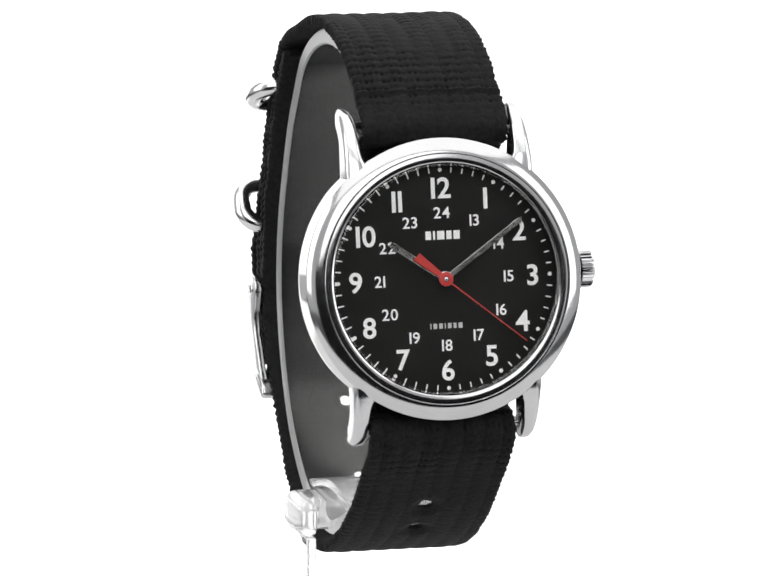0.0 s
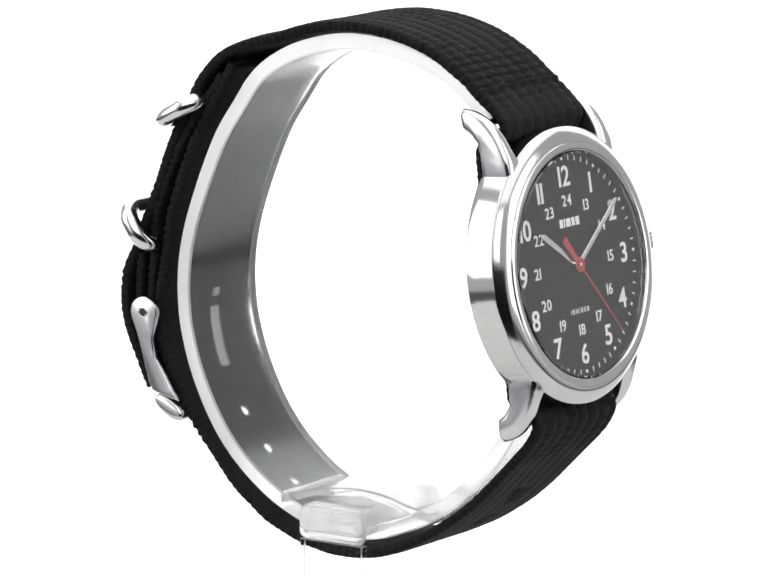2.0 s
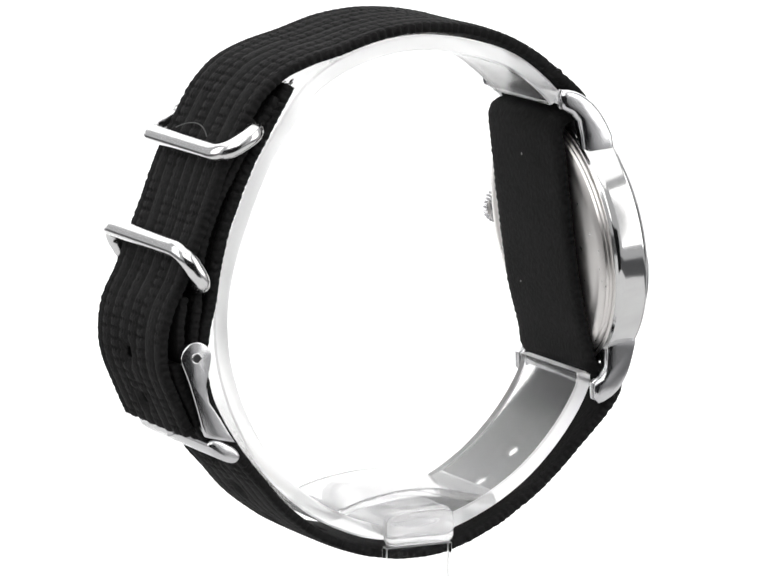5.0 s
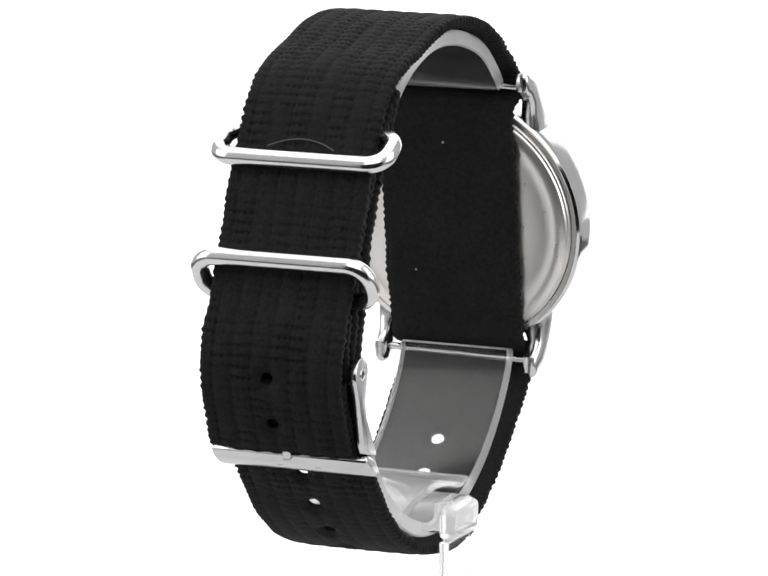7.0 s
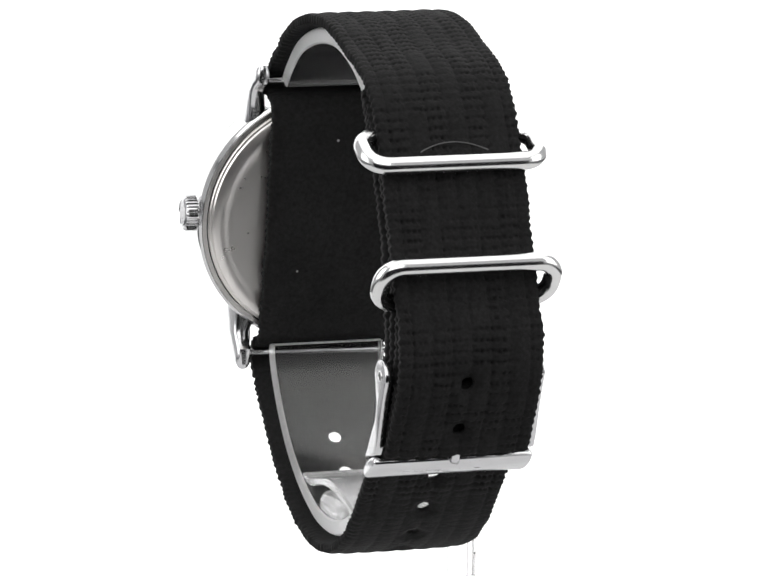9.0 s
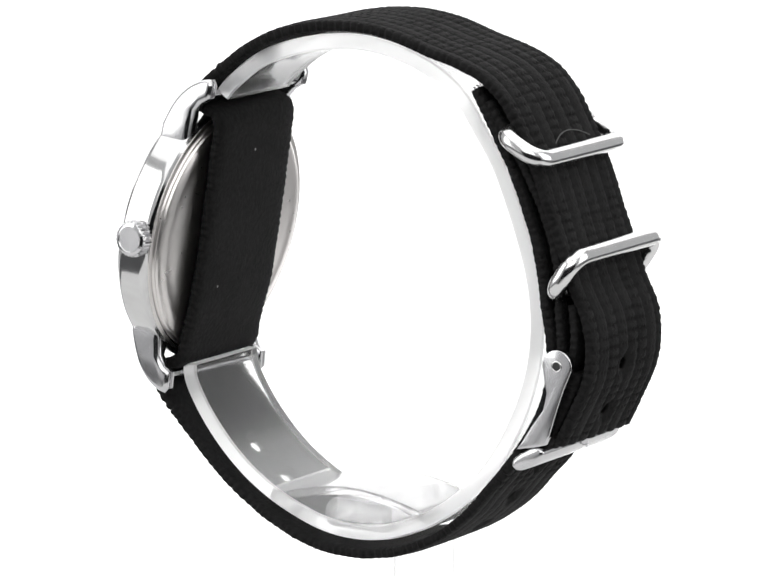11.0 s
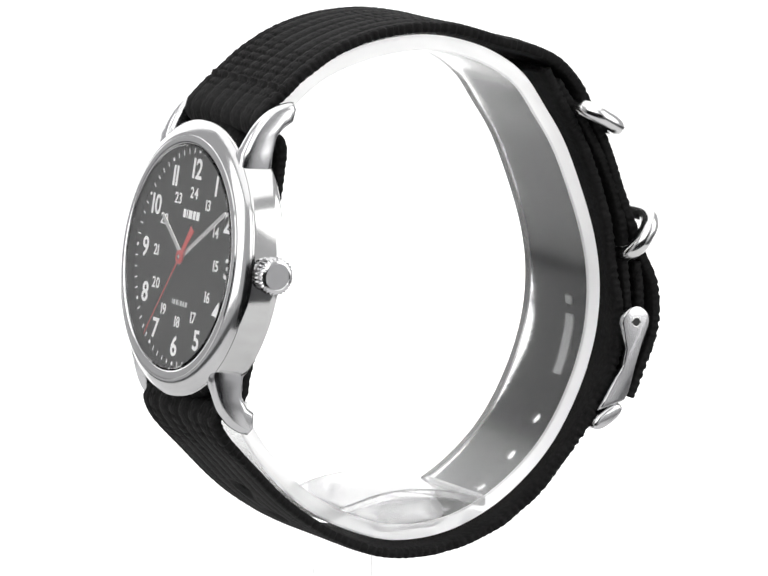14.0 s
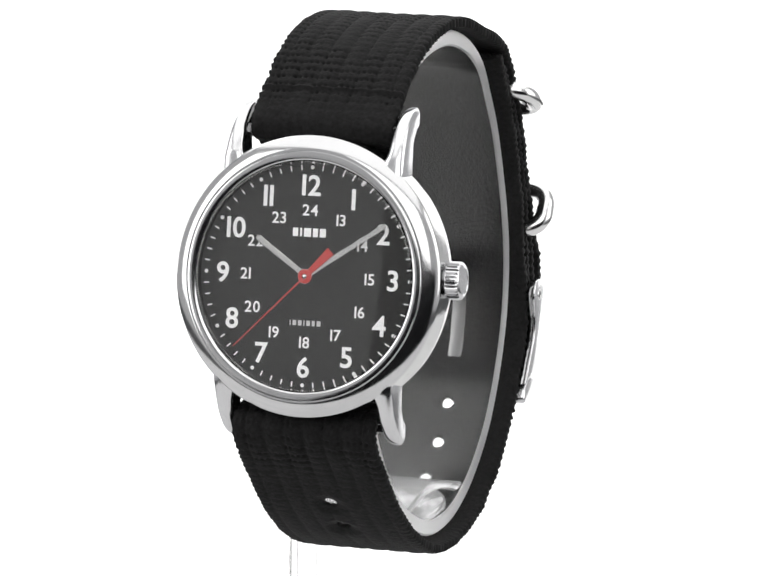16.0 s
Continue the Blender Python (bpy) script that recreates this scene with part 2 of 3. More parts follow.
    for di, dj, a, b in ((-1, 0, (0, 0), (0, 1)), (1, 0, (1, 1), (1, 0)), (0, -1, (1, 0), (0, 0)), (0, 1, (0, 1), (1, 1))):
        nb = pad[1 + di : n + di, 1 + dj : across + 1 + dj]
        i, j = np.nonzero(keep & ~nb)
        p, r = idx[i + a[0], j + a[1]], idx[i + b[0], j + b[1]]
        faces.append(np.stack([r, p, p + off, r + off], -1))
    faces = np.concatenate(faces)
    me = bpy.data.meshes.new(name)
    me.from_pydata(verts.tolist(), [], faces.tolist())
    me.update()
    return me


def arclength_at(line, y, z, step=0.17):
    c, s = spline(line, step)
    return float(s[np.argmin((c[:, 0] - y) ** 2 + (c[:, 1] - z) ** 2)])


# ---- setting: the backdrop sweep with its added glow, floor running into back wall ----
FLOOR = -80.0


def build_sweep():
    bm = bmesh.new()
    line = [(145, FLOOR)] + [(320 + 260 * math.sin(a), FLOOR + 260 - 260 * math.cos(a)) for a in (math.pi / 2 * k / 16 for k in range(17))] + [(580, 900)]
    rows = []
    for y, z in line:
        rows.append([bm.verts.new((x * MM, y * MM, z * MM)) for x in (-180, -90, 0, 90, 180)])
    for p, q in zip(rows, rows[1:]):
        for k in range(4):
            bm.faces.new((p[k], p[k + 1], q[k + 1], q[k]))
    ob = part("backdrop", bm, BACKDROP_GLOW, None, smooth="all")
    sol = ob.modifiers.new("thickness", "SOLIDIFY")
    sol.thickness, sol.offset = 0.004, -1.0
    return tagged(ob, "seamless white backdrop sweep with added glow", "backdrop", kind="structure")


def build_table():
    """The plain front of the product table, on which the stand turns."""
    bm = rounded_box(-180, 180, -140, 144.5, FLOOR - 4, FLOOR, 0.5, 1)
    ob = part("table", bm, TABLE_WHITE, None, smooth=False)
    return tagged(ob, "plain matt white product table in front of the glowing sweep", "table", kind="structure")


def build_light_panel():
    """A wide glowing panel right behind the table, from its height upwards."""
    bm = rounded_box(-660, 560, 600, 612, -95, 900, 1.0, 1)
    ob = part("backdrop_panel", bm, PANEL_GLOW, None, smooth=False)
    return tagged(ob, "wide glowing white light panel behind the table", "backdrop", kind="structure")


def build_floor():
    bm = rounded_box(-3000, 3000, -3000, 3000, -870, -850, 1.0, 1)
    ob = part("floor", bm, STUDIO_FLOOR, None, smooth=False)
    return tagged(ob, "dark grey studio floor", "floor", kind="structure")


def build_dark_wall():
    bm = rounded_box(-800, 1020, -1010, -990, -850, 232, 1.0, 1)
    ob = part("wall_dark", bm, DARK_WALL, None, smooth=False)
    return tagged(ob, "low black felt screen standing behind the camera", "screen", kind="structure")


# ---- the watch ----
LEAN, YAW, ROLL = 8.84, -2.3, 1.08
DIAL = Vector((-0.61, -30.63, 5.50)) * MM


def case_frame():
    """Local x to 3 o'clock, y to 12 o'clock, z out of the dial."""
    l, y = radians(LEAN), radians(YAW)
    en = Vector((math.sin(y) * math.cos(l), -math.cos(y) * math.cos(l), math.sin(l)))
    ea = Vector((math.cos(y), math.sin(y), 0))
    eb = en.cross(ea)
    m = Matrix((ea, eb, en)).transposed().to_4x4()
    return Matrix.Translation(DIAL) @ m @ Matrix.Rotation(radians(ROLL), 4, "Z")


CASE = case_frame()


def build_case(watch):
    # middle: tall polished flank, slightly wider towards the back, with a crisp upper edge
    body = revolve([(16.2, 0.0), (16.2, 0.36), (18.6, 0.4), (18.8, 0.36), (18.86, 0.25), (18.88, 0.0), (18.95, -1.5), (19.02, -3.0), (19.04, -3.8), (18.98, -3.98), (18.62, -4.27), (17.4, -4.3), (17.3, -4.0), (0, -4.0)], 160)
    part("case_middle", moved(body, CASE), BRUSHED, watch, "polished steel case band", 30)
    bez = revolve([(15.5, 0.9), (15.42, 1.2), (15.42, 1.75), (15.55, 1.93), (15.85, 2.02), (16.3, 2.02), (16.62, 1.95), (16.7, 1.8), (16.82, 1.82), (17.1, 1.75), (17.55, 1.56), (18.0, 1.29), (18.4, 0.97), (18.7, 0.65), (18.84, 0.47), (18.78, 0.4), (15.5, 0.4)], 160)
    part("bezel", moved(bez, CASE), SATIN, watch, "polished sloping steel bezel", 42)
    back = revolve([(18.55, -4.2), (18.5, -4.36), (17.98, -4.4), (17.92, -4.25), (17.76, -4.25), (17.72, -4.5), (17.6, -4.65), (17.35, -4.7), (17.2, -5.0), (16.7, -5.2), (15.6, -5.32), (15.45, -5.28), (14.2, -5.38), (12.0, -5.43), (8.0, -5.46), (0, -5.48)], 160)
    part("caseback", moved(back, CASE), BACK_STEEL, watch, "round snap-on steel caseback", 40)
    glass = revolve([(0, 2.1), (4, 2.096), (8, 2.08), (12, 2.05), (15.1, 2.0), (15.38, 1.9), (15.38, 1.2), (15.1, 1.15), (8, 1.15), (0, 1.15)], 160)
    g = part("crystal", moved(glass, CASE), CRYSTAL, watch, "clear flat crystal", 8)
    g.visible_shadow = False
    # recessed lip between dial and crystal
    lip = revolve([(15.6, 1.1), (15.38, 1.05), (15.3, 0.15), (15.3, 0.02), (15.6, 0.02)])
    part("dial_ring", moved(lip, CASE), DIAL_BLACK, watch, "black inner flange", 30)


def build_lug(watch, side, end):
    """A horn: flat outer face, rounded back, a hooked underside that holds the bar."""
    if end > 0:
        line = [(12.2, 0.86), (15.7, 0.72), (18.2, -0.2), (20.2, -1.35), (21.9, -3.0), (22.9, -4.7), (23.3, -6.2), (22.4, -6.7), (20.6, -6.5), (19.6, -5.2), (18.4, -4.3), (16.4, -4.05), (12.2, -4.05)]
    else:
        line = [(12.2, 0.86), (14.6, 0.72), (17.2, -0.25), (19.2, -1.3), (20.9, -2.9), (21.8, -4.6), (22.1, -6.1), (21.2, -6.8), (18.9, -6.6), (18.3, -5.4), (17.0, -4.4), (14.8, -4.1), (12.2, -4.05)]
    line = [(end * b, c) for b, c in line]
    smooth_line = [line[0]] + [tuple(p) for p in spline(line[1:7], 0.9)[0]] + line[7:]
    bm = slab(smooth_line, 10.45, 12.75, 0.85, axes=(1, 2, 0), segments=4)
    for v in bm.verts:
        # taper to the tip and lean outwards at the root
        b = abs(v.co.y) / MM
        k = max(0.0, min(1.0, (b - 15.0) / 8.0))
        mid = 11.65 * MM
        v.co.x = mid + (v.co.x - mid) * (1.12 - 0.3 * k)
        if v.co.x < mid:
            v.co.x -= 1.1 * MM * max(0.0, min(1.0, (17.6 - b) / 3.0)) ** 2
    if side < 0:
        moved(bm, Matrix.Diagonal((-1, 1, 1, 1)))
    return part("lug", moved(bm, CASE), STEEL, watch, smooth=35)


def build_bars(watch):
    for b in (20.9, -19.9):
        path = [(a, b, -5.1) for a in (-11.4, -10.6, 0, 10.6, 11.4)]
        part("spring_bar", moved(tube(path, 0.55, closed=False), CASE), STEEL, watch)


def build_crown(watch):
    n = 84
    bm = bmesh.new()

    def ring(a, r, teeth):
        vs = []
        for k in range(n):
            g = 2 * math.pi * k / n
            rr = r + (0.17 if (k % 3) == 0 else -0.05) * teeth
            vs.append(bm.verts.new((a * MM, (0.45 + rr * math.cos(g)) * MM, (-2.45 + rr * math.sin(g)) * MM)))
        return vs

    rings = [ring(a, r, t) for a, r, t in ((18.4, 1.5, 0), (19.15, 1.5, 0), (19.2, 2.1, 0), (19.3, 2.4, 1), (20.75, 2.4, 1), (21.0, 2.25, 0.3), (21.15, 2.0, 0), (21.2, 1.8, 0), (21.1, 1.7, 0))]
    for p, q in zip(rings, rings[1:]):
        for k in range(n):
            bm.faces.new((p[k], p[(k + 1) % n], q[(k + 1) % n], q[k]))
    bm.faces.new(rings[-1])
    bm.faces.new(rings[0][::-1])
    part("crown", moved(bm, CASE), STEEL, watch, "knurled steel winding crown", 25)


# glyphs: bold upright numerals; the figure one is a plain stroke
def glyph(ch, bold):
    cu = bpy.data.curves.new("glyph", "FONT")
    cu.body, cu.size, cu.offset, cu.extrude, cu.resolution_u = ch, 1.0, bold, 0.02, 6
    ob = new("glyph", cu)
    me = bpy.data.meshes.new_from_object(ob.evaluated_get(bpy.context.evaluated_depsgraph_get()))
    bpy.data.objects.remove(ob)
    bpy.data.curves.remove(cu)
    v = np.array([tuple(p.co) for p in me.vertices])
    polys = [tuple(p.vertices) for p in me.polygons]
    bpy.data.meshes.remove(me)
    lo, hi = v.min(0), v.max(0)
    v = v - (lo[0], lo[1], 0)
    return v / (hi[1] - lo[1]), polys, (hi[0] - lo[0]) / (hi[1] - lo[1])


def number_mesh(text, height, bold, stroke, gap, depth, wide=1.0):
    verts, faces, x = [], [], 0.0
    for ch in text:
        if ch == "1":
            v = np.array([(0, 0, -1), (stroke, 0, -1), (stroke, 1, -1), (0, 1, -1), (0, 0, 1), (stroke, 0, 1), (stroke, 1, 1), (0, 1, 1)], float)
            polys = [(4, 5, 6, 7), (0, 1, 5, 4), (1, 2, 6, 5), (2, 3, 7, 6), (3, 0, 4, 7)]
            w = stroke
        else:
            v, polys, w = glyph(ch, bold)
            v = v * (wide, 1, 1)
            v[:, 2] = np.sign(v[:, 2])
            w *= wide
        k = len(verts)
        verts += [((p[0] + x), p[1], p[2]) for p in v]
        faces += [tuple(i + k for i in f) for f in polys]
        x += w + gap
    x -= gap
    verts = [((p[0] - x / 2) * height * MM, (p[1] - 0.5) * height * MM, p[2] * depth * MM) for p in verts]
    me = bpy.data.meshes.new("numeral")
    me.from_pydata(verts, [], faces)
    me.update()
    return me


def plate(u0, u1, v0, v1, z0, z1):
    return slab([(u0, v0), (u1, v0), (u1, v1), (u0, v1)], z0, z1)


def build_dial(watch):
    disc = revolve([(0, 0.0), (10, 0.0), (15.7, 0.0), (15.9, -0.1), (15.9, -0.5), (0, -0.5)], 96)
    dial = part("dial", moved(disc, CASE), DIAL_BLACK, watch, "matt black dial with white printed numerals", 30)
    for k in range(12):
        a = radians(30 * (k + 1))
        big = number_mesh(str(k + 1), 2.8, 0.018, 0.19, 0.12, 0.02)
        mesh_part("numeral", big, LUME, dial, smooth=False, m=CASE @ Matrix.Translation((12.15 * MM * math.sin(a), 12.15 * MM * math.cos(a), 0.02 * MM)))
        small = number_mesh(str(k + 13), 1.52, 0.012, 0.17, 0.14, 0.02)
        mesh_part("numeral", small, LUME, dial, smooth=False, m=CASE @ Matrix.Translation((8.85 * MM * math.sin(a), 8.85 * MM * math.cos(a), 0.02 * MM)))
    tick = bpy.data.meshes.new("minute_mark")
    bm = plate(-0.085, 0.085, -0.36, 0.34, 0, 0.03)
    bm.to_mesh(tick), bm.free()
    dot = bpy.data.meshes.new("hour_dot")
    bm = revolve([(0, 0.06), (0.2, 0.05), (0.27, 0.0)], 16)
    bm.to_mesh(dot), bm.free()
    for k in range(60):
        m = CASE @ Matrix.Rotation(radians(-6 * k), 4, "Z") @ Matrix.Translation((0, 14.55 * MM, 0.006 * MM))
        if k % 5:
            mesh_part("minute_mark", tick, LUME, dial, smooth=False, m=m)
        else:
            mesh_part("hour_dot", dot, LUME, dial, smooth=False, m=m)
    # maker's mark and the lower mark: plain blocks in their size and colour
    x = -2.35
    for w in (0.75, 0.28, 1.0, 0.7, 0.85):
        part("maker_mark", moved(plate(x, x + w, 5.28, 6.42, 0.005, 0.04), CASE), LUME, dial, smooth=False)
        x += w + 0.28
    x = -2.2
    for w in (0.14, 0.5, 0.5, 0.14, 0.5, 0.4, 0.55):
        part("lower_mark", moved(plate(x, x + w, -6.6, -5.9, 0.005, 0.04), CASE), GREY_PRINT, dial, smooth=False)
        x += w + 0.28
    return dial


def build_hand(name, length, tail, w_root, w_tip, z, mat, watch, label):
    outline = [(-w_root, -tail), (w_root, -tail), (w_root * 0.9, 0), (w_tip, length - 0.35), (w_tip * 0.55, length), (-w_tip * 0.55, length), (-w_tip, length - 0.35), (-w_root * 0.9, 0)]
    bm = slab(outline, z, z + 0.16, 0.07, segments=1)
    return part(name, bm, mat, watch, label, smooth=False)


def build_pointers(watch):
    hour = build_hand("hour_hand", 8.9, 0.9, 0.42, 0.42, 0.42, HAND_STEEL, watch, "pale polished hour hand")
    minute = build_hand("minute_hand", 13.3, 0.9, 0.40, 0.36, 0.66, HAND_STEEL, watch, "pale polished minute hand")
    # red sweep hand: needle, broad counterweight and hub in one piece
    bm = slab([(-0.10, 0), (0.10, 0), (0.06, 13.9), (-0.06, 13.9)], 0.92, 1.0)
    for extra in (slab([(-0.30, 0), (0.30, 0), (0.62, -5.0), (-0.62, -5.0)], 0.92, 1.0, 0.03, segments=1), revolve([(0, 1.12), (0.7, 1.12), (0.95, 1.06), (0.98, 0.9), (0, 0.9)], 40)):
        tmp = bpy.data.meshes.new("tmp")
        extra.to_mesh(tmp), extra.free()
        bm.from_mesh(tmp)
        bpy.data.meshes.remove(tmp)
    second = part("second_hand", bm, RED, watch, "thin red second hand with broad tail", 30)
    cap = revolve([(0, 1.3), (0.22, 1.28), (0.34, 1.22), (0.36, 1.1), (0, 1.1)], 28)
    part("hub_cap", cap, STEEL, second, "small steel hub cap")
    ring = revolve([(0.98, 0.3), (1.05, 0.86), (0.8, 0.89), (0, 0.89)], 40)
    part("hub_ring", moved(ring, CASE), STEEL, watch)
    return hour, minute, second


# the band as one long ribbon: tail, over the top, round the upper bar, behind the case, round the lower bar, along the bottom, up the back
TAIL = [
    (33.6, -17.4), (35.6, -13.2), (37.6, -8.6), (38.0, -4.4), (37.2, -0.6), (35.2, 3.2), (33.7, 7.0), (32.3, 10.7), (31.0, 14.4), (29.2, 19.1),
]
OVER_TOP = [
    (26.8, 23.7), (24.3, 27.8), (20.9, 30.9), (16.6, 32.7), (12.2, 33.8), (6.2, 35.5), (0.2, 36.3), (-6.4, 35.9), (-12.9, 34.1), (-18.0, 31.4),
    (-21.6, 28.6), (-23.8, 26.9), (-25.2, 25.3),
]
BEHIND_CASE = [
    (-25.0, 23.9), (-23.4, 23.2), (-22.1, 22.6), (-21.5, 20.8), (-22.0, 17.4), (-22.9, 11.2), (-23.8, 5.0), (-24.7, -0.4), (-25.7, -5.0), (-27.0, -9.4),
    (-27.4, -12.0), (-28.4, -13.2), (-30.2, -13.7),
]
ALONG_BOTTOM = [
    (-31.4, -15.2), (-30.4, -17.4), (-28.3, -19.8), (-25.1, -23.2), (-21.2, -27.2), (-17.2, -30.4), (-12.4, -33.3), (-5.7, -36.0), (0.6, -36.7), (6.7, -36.0),
    (12.1, -34.1), (15.8, -32.0), (19.7, -28.8),
]
UP_THE_BACK = [
    (22.9, -25.0), (25.6, -21.7), (27.9, -18.5), (30.8, -13.4), (32.0, -8.6), (31.8, -3.8), (31.0, 0.4), (29.8, 8.2), (26.4, 17.0), (23.1, 23.2),
    (20.9, 27.0), (19.5, 29.5),
]
BAND = TAIL + OVER_TOP + BEHIND_CASE + ALONG_BOTTOM + UP_THE_BACK
FOLD = [(35.2, 1.6), (35.7, -2.2), (35.6, -5.2), (35.0, -7.2), (34.2, -7.3), (33.6, -5.6), (33.3, -2.4), (32.8, 1.4), (32.6, 5.0), (31.8, 8.8), (30.1, 13.8), (27.8, 18.6), (25.2, 22.9), (22.8, 26.0), (21.5, 28.0)]


INSERT = [(29.8, -19.8), (32.0, -16.6), (34.0, -12.8), (35.5, -9.6), (36.0, -7.6)]


def build_band(watch):
    at = lambda y, z: arclength_at(BAND, y, z)
    holes = [(at(37.8, -7.2), 0.45, 1.1), (at(35.6, -13.8), 0.45, 1.1)]
    first = at(24.8, -21.6)
    for k in range(0, 4):
        holes.append((first - 6.7 * k, 0.35, 1.08))
    front = at(-21.5, -26.6)
    for k in range(0, 2):
        holes.append((front + 6.7 * k, 0.35, 1.25))
    under = (at(-29.0, -19.2), at(24.0, -23.6))
    behind = (at(-21.6, 28.6), at(-27.1, -12.0))
    band = mesh_part("strap", ribbon_mesh("strap", BAND, 20.1, 1.5, holes, smooth_zones=[behind, under], seams=[at(-21.2, 29.0)]), WEBBING, watch, "black woven nylon strap with scalloped edges and punched holes", smooth="all")
    mesh_part("strap_fold", ribbon_mesh("strap_fold", FOLD, 19.8, 1.2), WEBBING, watch, "folded inner layer of black webbing", smooth="all")
    mesh_part("strap_layer", ribbon_mesh("strap_layer", INSERT, 19.6, 1.7), WEBBING, watch, "black webbing layer passing through the buckle", smooth="all")
    # the cut end of the inner layer is frayed into short loose threads
    rng = random.Random(11)
    fray = bmesh.new()
    for k in range(46):
        x = -9.4 + 18.8 * k / 45 + rng.uniform(-0.15, 0.15)
        reach, sway = rng.uniform(0.3, 1.1), rng.uniform(-0.35, 0.35)
        y, z = 19.6 + rng.uniform(-0.35, 0.35), 29.4 + rng.uniform(-0.3, 0.3)
        x += skew(y, z)
        thread = tube([(x, y, z), (x + 0.5 * sway, y - 0.3 * reach, z + 0.42 * reach), (x + sway, y - 0.75 * reach, z + 0.6 * reach)], rng.uniform(0.07, 0.12), closed=False, sides=5, up=(1, 0, 0))
        tmp = bpy.data.meshes.new("tmp")
        thread.to_mesh(tmp), thread.free()
        fray.from_mesh(tmp)
        bpy.data.meshes.remove(tmp)
    part("frayed_end", fray, WEBBING, watch, "frayed black thread ends")
    # pale curved tube painting in the highlight where webbing bulges above the upper keeper
    arc = []
    for k in range(25):
        u = -1 + k / 12
        lift = 1.4 * (1 - u * u)
        arc.append((0.7 + 4.8 * u, 28.8 + 0.81 * 1.0 - 0.58 * lift, 21.95 + 0.58 * 1.0 + 0.81 * lift))
    part("thread", tube(arc, 0.09, closed=False, sides=6, up=(0, 0.8, 0.6)), BULGE_HIGHLIGHT, watch, "pale highlight line painted on the webbing bulge")
    return band


def build_keepers(watch):
    for (y, z), (dy, dz), reach in (((27.9, 22.6), (7.2, -3.9), 3.25), ((34.8, 5.7), (4.3, 6.7), 3.15)):
        d = np.array((dy, dz)) / math.hypot(dy, dz)
        half, r = 12.1, 2.6
        dense = []
        for sx, sd, a0 in ((1, 1, 0), (-1, 1, 90), (-1, -1, 180), (1, -1, 270)):
            cx, cd = sx * (half - r), sd * (reach - r)
            for k in range(12):
                a = radians(a0 + 90 * k / 11)
                dense.append((cx + r * math.cos(a), cd + r * math.sin(a)))
            if sd * sx > 0:
                dense += [(-sx * (half - r) + sx * 2 * (half - r) * (1 - f), sd * reach) for f in (0.12, 0.3, 0.5, 0.7, 0.88)]
        path = [(0.6 + u, y + w * d[0], z + w * d[1]) for u, w in dense]
        part("keeper_ring", tube(path, 1.26, up=(0, -d[1], d[0])), WIRE_STEEL, watch, "rounded polished steel wire keeper ring", "all")


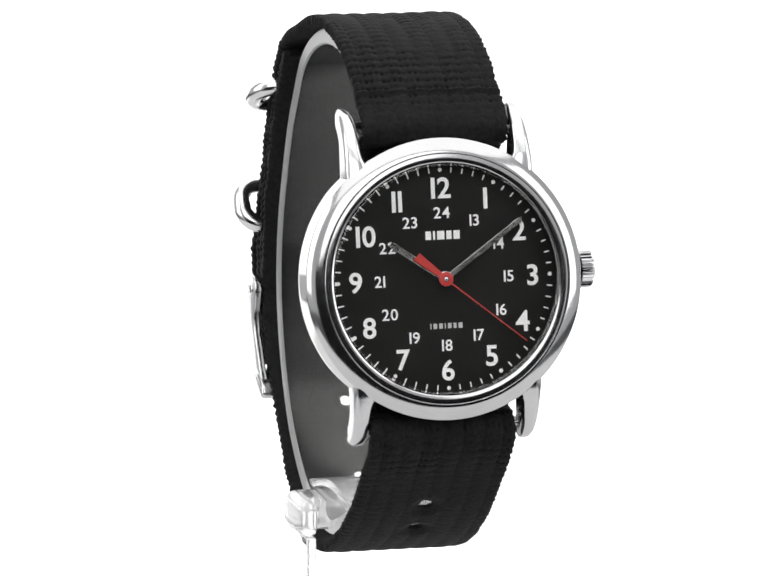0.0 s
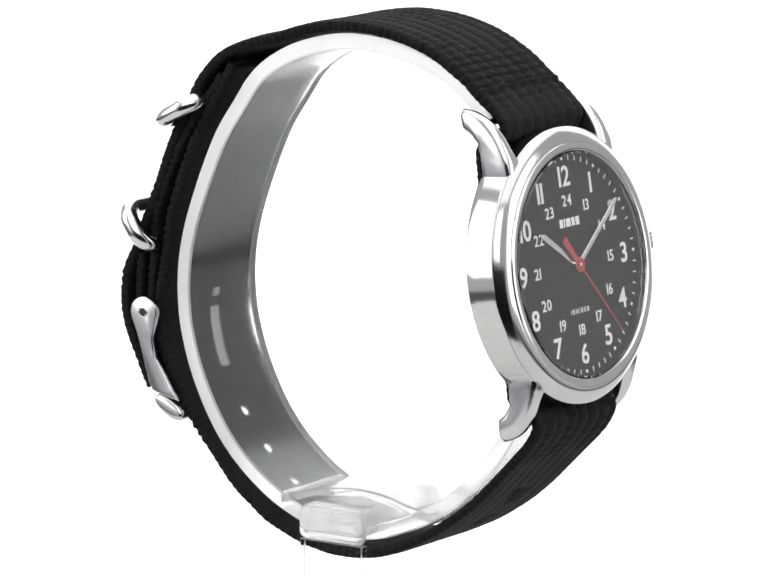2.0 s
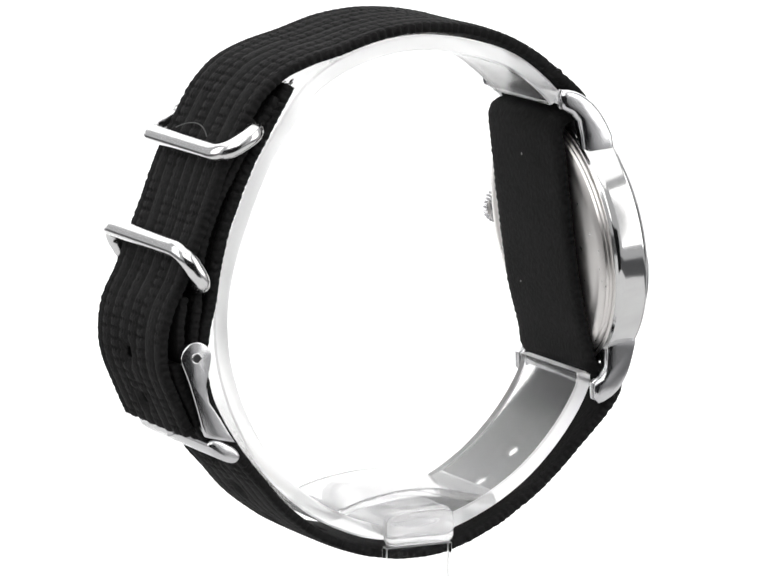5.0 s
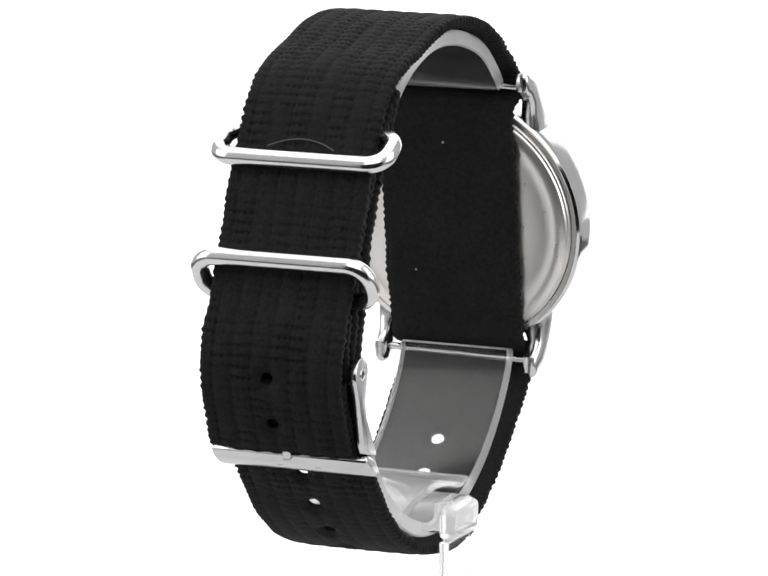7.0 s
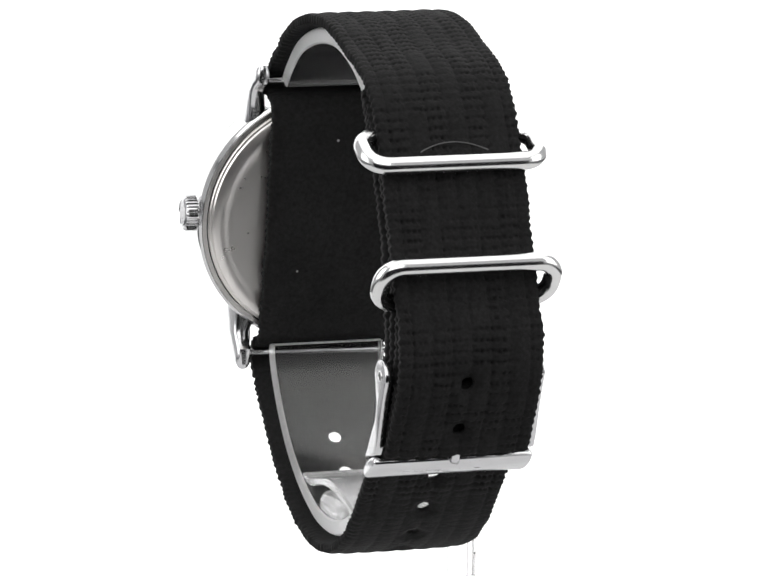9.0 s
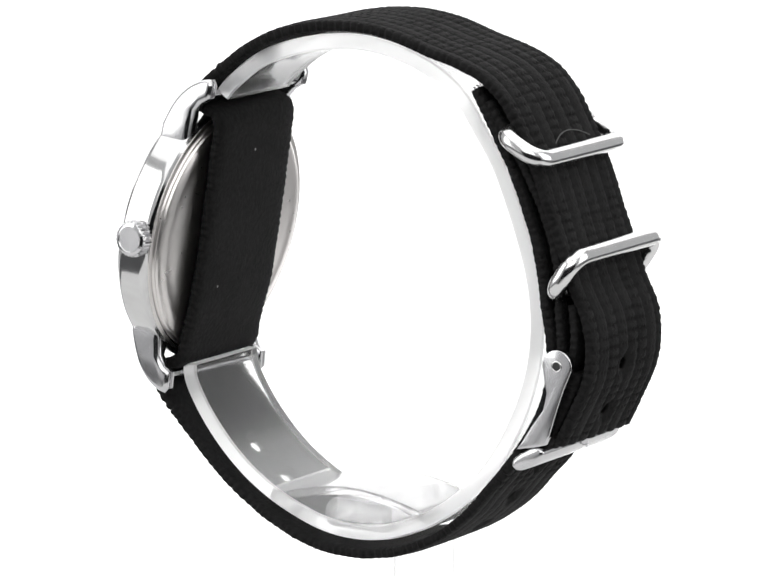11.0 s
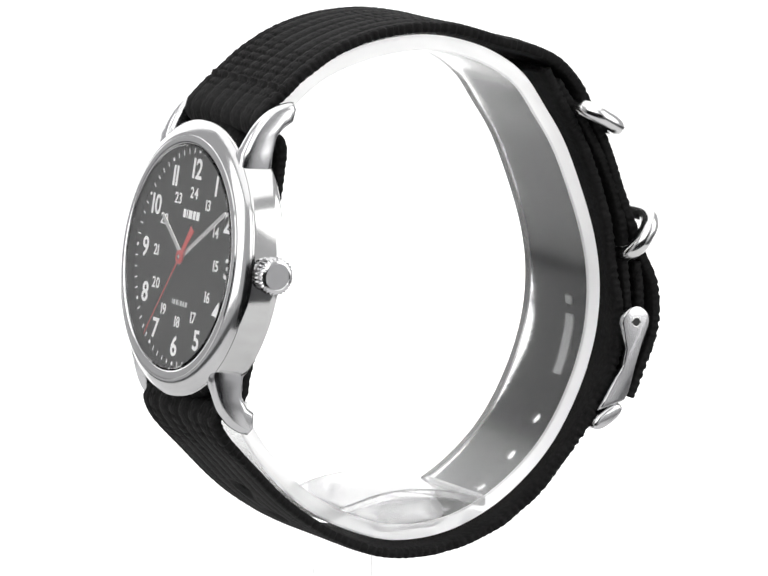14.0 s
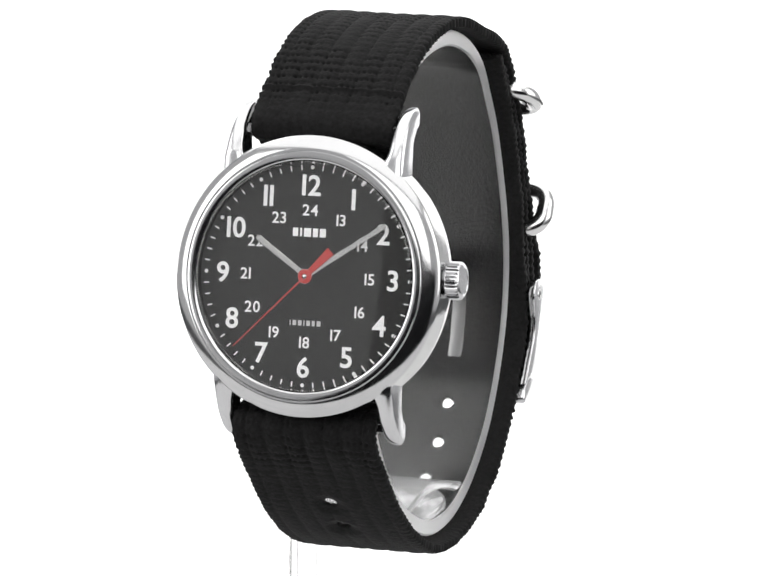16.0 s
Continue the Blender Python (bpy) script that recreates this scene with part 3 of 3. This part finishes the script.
def build_buckle(watch):
    mid = 1.0
    # the end bar: a rounded flat section, leaning with the band
    lean = math.atan2(2.7, 4.7)
    section = []
    for k in range(28):
        a = 2 * math.pi * k / 28
        u, w = 2.7 * math.copysign(abs(math.cos(a)) ** 0.75, math.cos(a)), 1.15 * math.sin(a)
        section.append((29.6 + u * math.cos(lean) - w * math.sin(lean), -19.8 + u * math.sin(lean) + w * math.cos(lean)))
    bar = slab(section, mid - 11.3, mid + 11.3, 0.5, axes=(1, 2, 0))
    buckle = part("buckle", bar, STEEL, watch, "polished steel frame buckle", 35)
    line = [(33.9 + 2.25 * math.cos(a), -6.6 + 2.25 * math.sin(a)) for a in (radians(-20 + 220 * k / 14) for k in range(15))]
    line += [(32.0, -8.6), (32.4, -10.4), (31.9, -12.8), (30.2, -15.2), (28.9, -17.3), (27.9, -18.7), (31.4, -17.9), (32.3, -17.6), (33.0, -16.2), (34.0, -12.8), (35.0, -9.8)]
    for lo in (mid - 11.3, mid + 10.3):
        arm = part("arm", slab(line, lo, lo + 1.0, 0.2, axes=(1, 2, 0)), STEEL, buckle, smooth=35)
        for x in (lo - 0.03, lo + 1.0):
            pin = tube([(x, 33.9, -6.6), (x + 0.03, 33.9, -6.6)], 0.55, closed=False)
            part("pivot_hole", pin, DARK_METAL, arm, "dark pivot hole")
            rim = [(x, 33.9 + 0.68 * math.cos(a), -6.6 + 0.68 * math.sin(a)) for a in (2 * math.pi * k / 20 for k in range(20))]
            part("pivot_rim", tube(rim, 0.13, sides=6, up=(1, 0, 0)), WIRE_STEEL, arm, smooth="all")
    part("pivot_bar", tube([(mid - 10.4, 33.9, -6.6), (mid + 10.4, 33.9, -6.6)], 0.6, closed=False), STEEL, buckle)
    tongue = [(mid, 34.0, -6.0), (mid, 34.3, -8.4), (mid, 34.0, -12.0), (mid, 33.3, -15.4), (mid, 32.7, -17.6), (mid, 32.2, -19.2)]
    part("tongue", tube([tuple(p) for p in spline(tongue, 0.8)[0]], 0.62, closed=False, up=(1, 0, 0)), STEEL, buckle, "slim steel buckle tongue", "all")
    # the tongue's root shows on the inner side of the band, below its bent eye
    for name, x0, x1, run in (("tongue_root", 0.4, 2.4, [(31.4, -7.0), (31.3, -8.8), (30.8, -11.0), (30.2, -13.4), (29.1, -16.2)]), ("tongue_eye", 0.6, 2.2, [(31.1, -4.2), (31.2, -4.8), (31.25, -5.4)])):
        c, _ = spline(run, 0.5)
        outline = [(y - 0.55, z) for y, z in c] + [(y - 0.25, z) for y, z in c[::-1]]
        part(name, slab(outline, x0, x1, 0.1, axes=(1, 2, 0), segments=2), DULL_STEEL, buckle, smooth=40)


def build_watch():
    watch = tagged(new("wristwatch"), "steel wristwatch, black dial, black woven nylon strap, on clear stand", "wristwatch")
    build_case(watch)
    for side in (1, -1):
        for end in (1, -1):
            build_lug(watch, side, end)
    build_bars(watch)
    build_crown(watch)
    build_dial(watch)
    pointers = build_pointers(watch)
    build_band(watch)
    build_keepers(watch)
    build_buckle(watch)
    return watch, pointers


# ---- the clear acrylic stand ----
HOLDER = [
    (-21.9, 25.3), (-20.5, 26.9), (-16.4, 30.2), (-12.2, 32.2), (-6.0, 33.8), (0.3, 34.3), (5.9, 33.5), (11.5, 31.5), (16.2, 28.3), (19.6, 23.7),
    (22.8, 18.7), (25.9, 11.4), (28.0, 4.9), (28.9, -1.0), (28.6, -7.1), (27.2, -12.6), (25.2, -17.3), (22.9, -21.3), (20.5, -24.4), (17.7, -27.1),
    (14.4, -29.6), (11.0, -31.5), (6.1, -33.3), (0.5, -34.0), (-5.1, -33.4), (-11.3, -31.1), (-16.0, -28.4), (-19.7, -25.4), (-23.1, -21.7), (-25.6, -18.1),
    (-27.0, -15.2), (-27.1, -13.4),
]
ARCH = [(12.0, -31.0), (10.2, -30.7), (6.8, -29.7), (3.0, -29.0), (-1.0, -28.7), (-5.0, -29.0), (-9.0, -29.9), (-12.2, -30.6), (-13.6, -30.4)]


def strip(line, half, thick, step=1.0, bevel=0.25):
    """A bent acrylic strip of even thickness along a (y, z) line."""
    c, _ = spline(line, step)
    t = np.gradient(c, axis=0)
    t /= np.linalg.norm(t, axis=1)[:, None]
    nor = np.stack([t[:, 1], -t[:, 0]], 1)
    bm = bmesh.new()
    b, h = bevel, thick / 2
    section = [(-half + b, h), (half - b, h), (half, h - b), (half, -h + b), (half - b, -h), (-half + b, -h), (-half, -h + b), (-half, h - b)]
    rings = []
    for p, n in zip(c, nor):
        rings.append([bm.verts.new(((x + drift(p[0])) * MM, (p[0] + n[0] * w) * MM, (p[1] + n[1] * w) * MM)) for x, w in section])
    k = len(section)
    for p, q in zip(rings, rings[1:]):
        for j in range(k):
            f = bm.faces.new((p[j], p[(j + 1) % k], q[(j + 1) % k], q[j]))
            f.material_index = 0 if j in (0, 4) else 1
    bm.faces.new(rings[0][::-1])
    bm.faces.new(rings[-1]).material_index = 1
    return bm


def build_stand():
    stand = tagged(new("watch_stand"), "clear acrylic cuff stand holding a wristwatch on a thin post", "watch stand")
    post = rounded_box(-12.15, -10.75, -4.7, 5.6, FLOOR, -35.02, 0.16, 1)
    for f in post.faces:
        f.material_index = 1 if max(abs(c) for c in f.normal) < 0.99 else 0
    pieces = [
        part("cuff", strip(HOLDER, 8.3, 2.2), ACRYLIC, stand, "open clear acrylic cuff", 40),
        part("saddle", strip(ARCH, 7.6, 1.2), MOULDED, stand, "arched clear saddle", 40),
        part("clip_block", rounded_box(-12.8, 7.9, -5.2, 5.9, -34.0, -30.0, 1.7, 5), MOULDED, stand, "rounded clear block", 40),
        part("clip_foot", rounded_box(-12.9, -10.5, -4.9, 5.7, -35.0, -30.3, 1.15, 5), MOULDED, stand, "rounded clear end of the block", 40),
        part("post", post, SLAB, stand, "thin flat clear post", 40),
    ]
    for p in (pieces[0], pieces[-1]):
        p.data.materials.append(SAWN)
    for p in pieces:
        p.visible_shadow = False
    return stand


build_sweep()
build_table()
build_light_panel()
build_floor()
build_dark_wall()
WATCH, (HOUR, MINUTE, SECOND) = build_watch()
STAND = build_stand()


# ---- what moves: the turntable turns watch and stand; the pointers go on ----
def motions():
    turn = [(k * 0.5, pose(0, 0, 0, 0, 0, 178.87 + 20.352 * (k * 0.5 - 8.0))) for k in range(33)]
    walk(WATCH, turn)
    walk(STAND, turn)

    def clock(angle):
        return CASE @ Matrix.Rotation(radians(-angle), 4, "Z")

    walk(HOUR, [(0.0, clock(304.2)), (16.0, clock(304.33))])
    walk(MINUTE, [(0.0, clock(54.8)), (16.0, clock(56.4))])
    ticks = [(0.0, clock(129.0))]
    for k in range(16):
        ticks += [(k + 0.667, clock(129.0 + 6 * k)), (k + 0.733, clock(135.0 + 6 * k))]
    walk(SECOND, ticks + [(16.0, clock(129.0 + 96))])


motions()
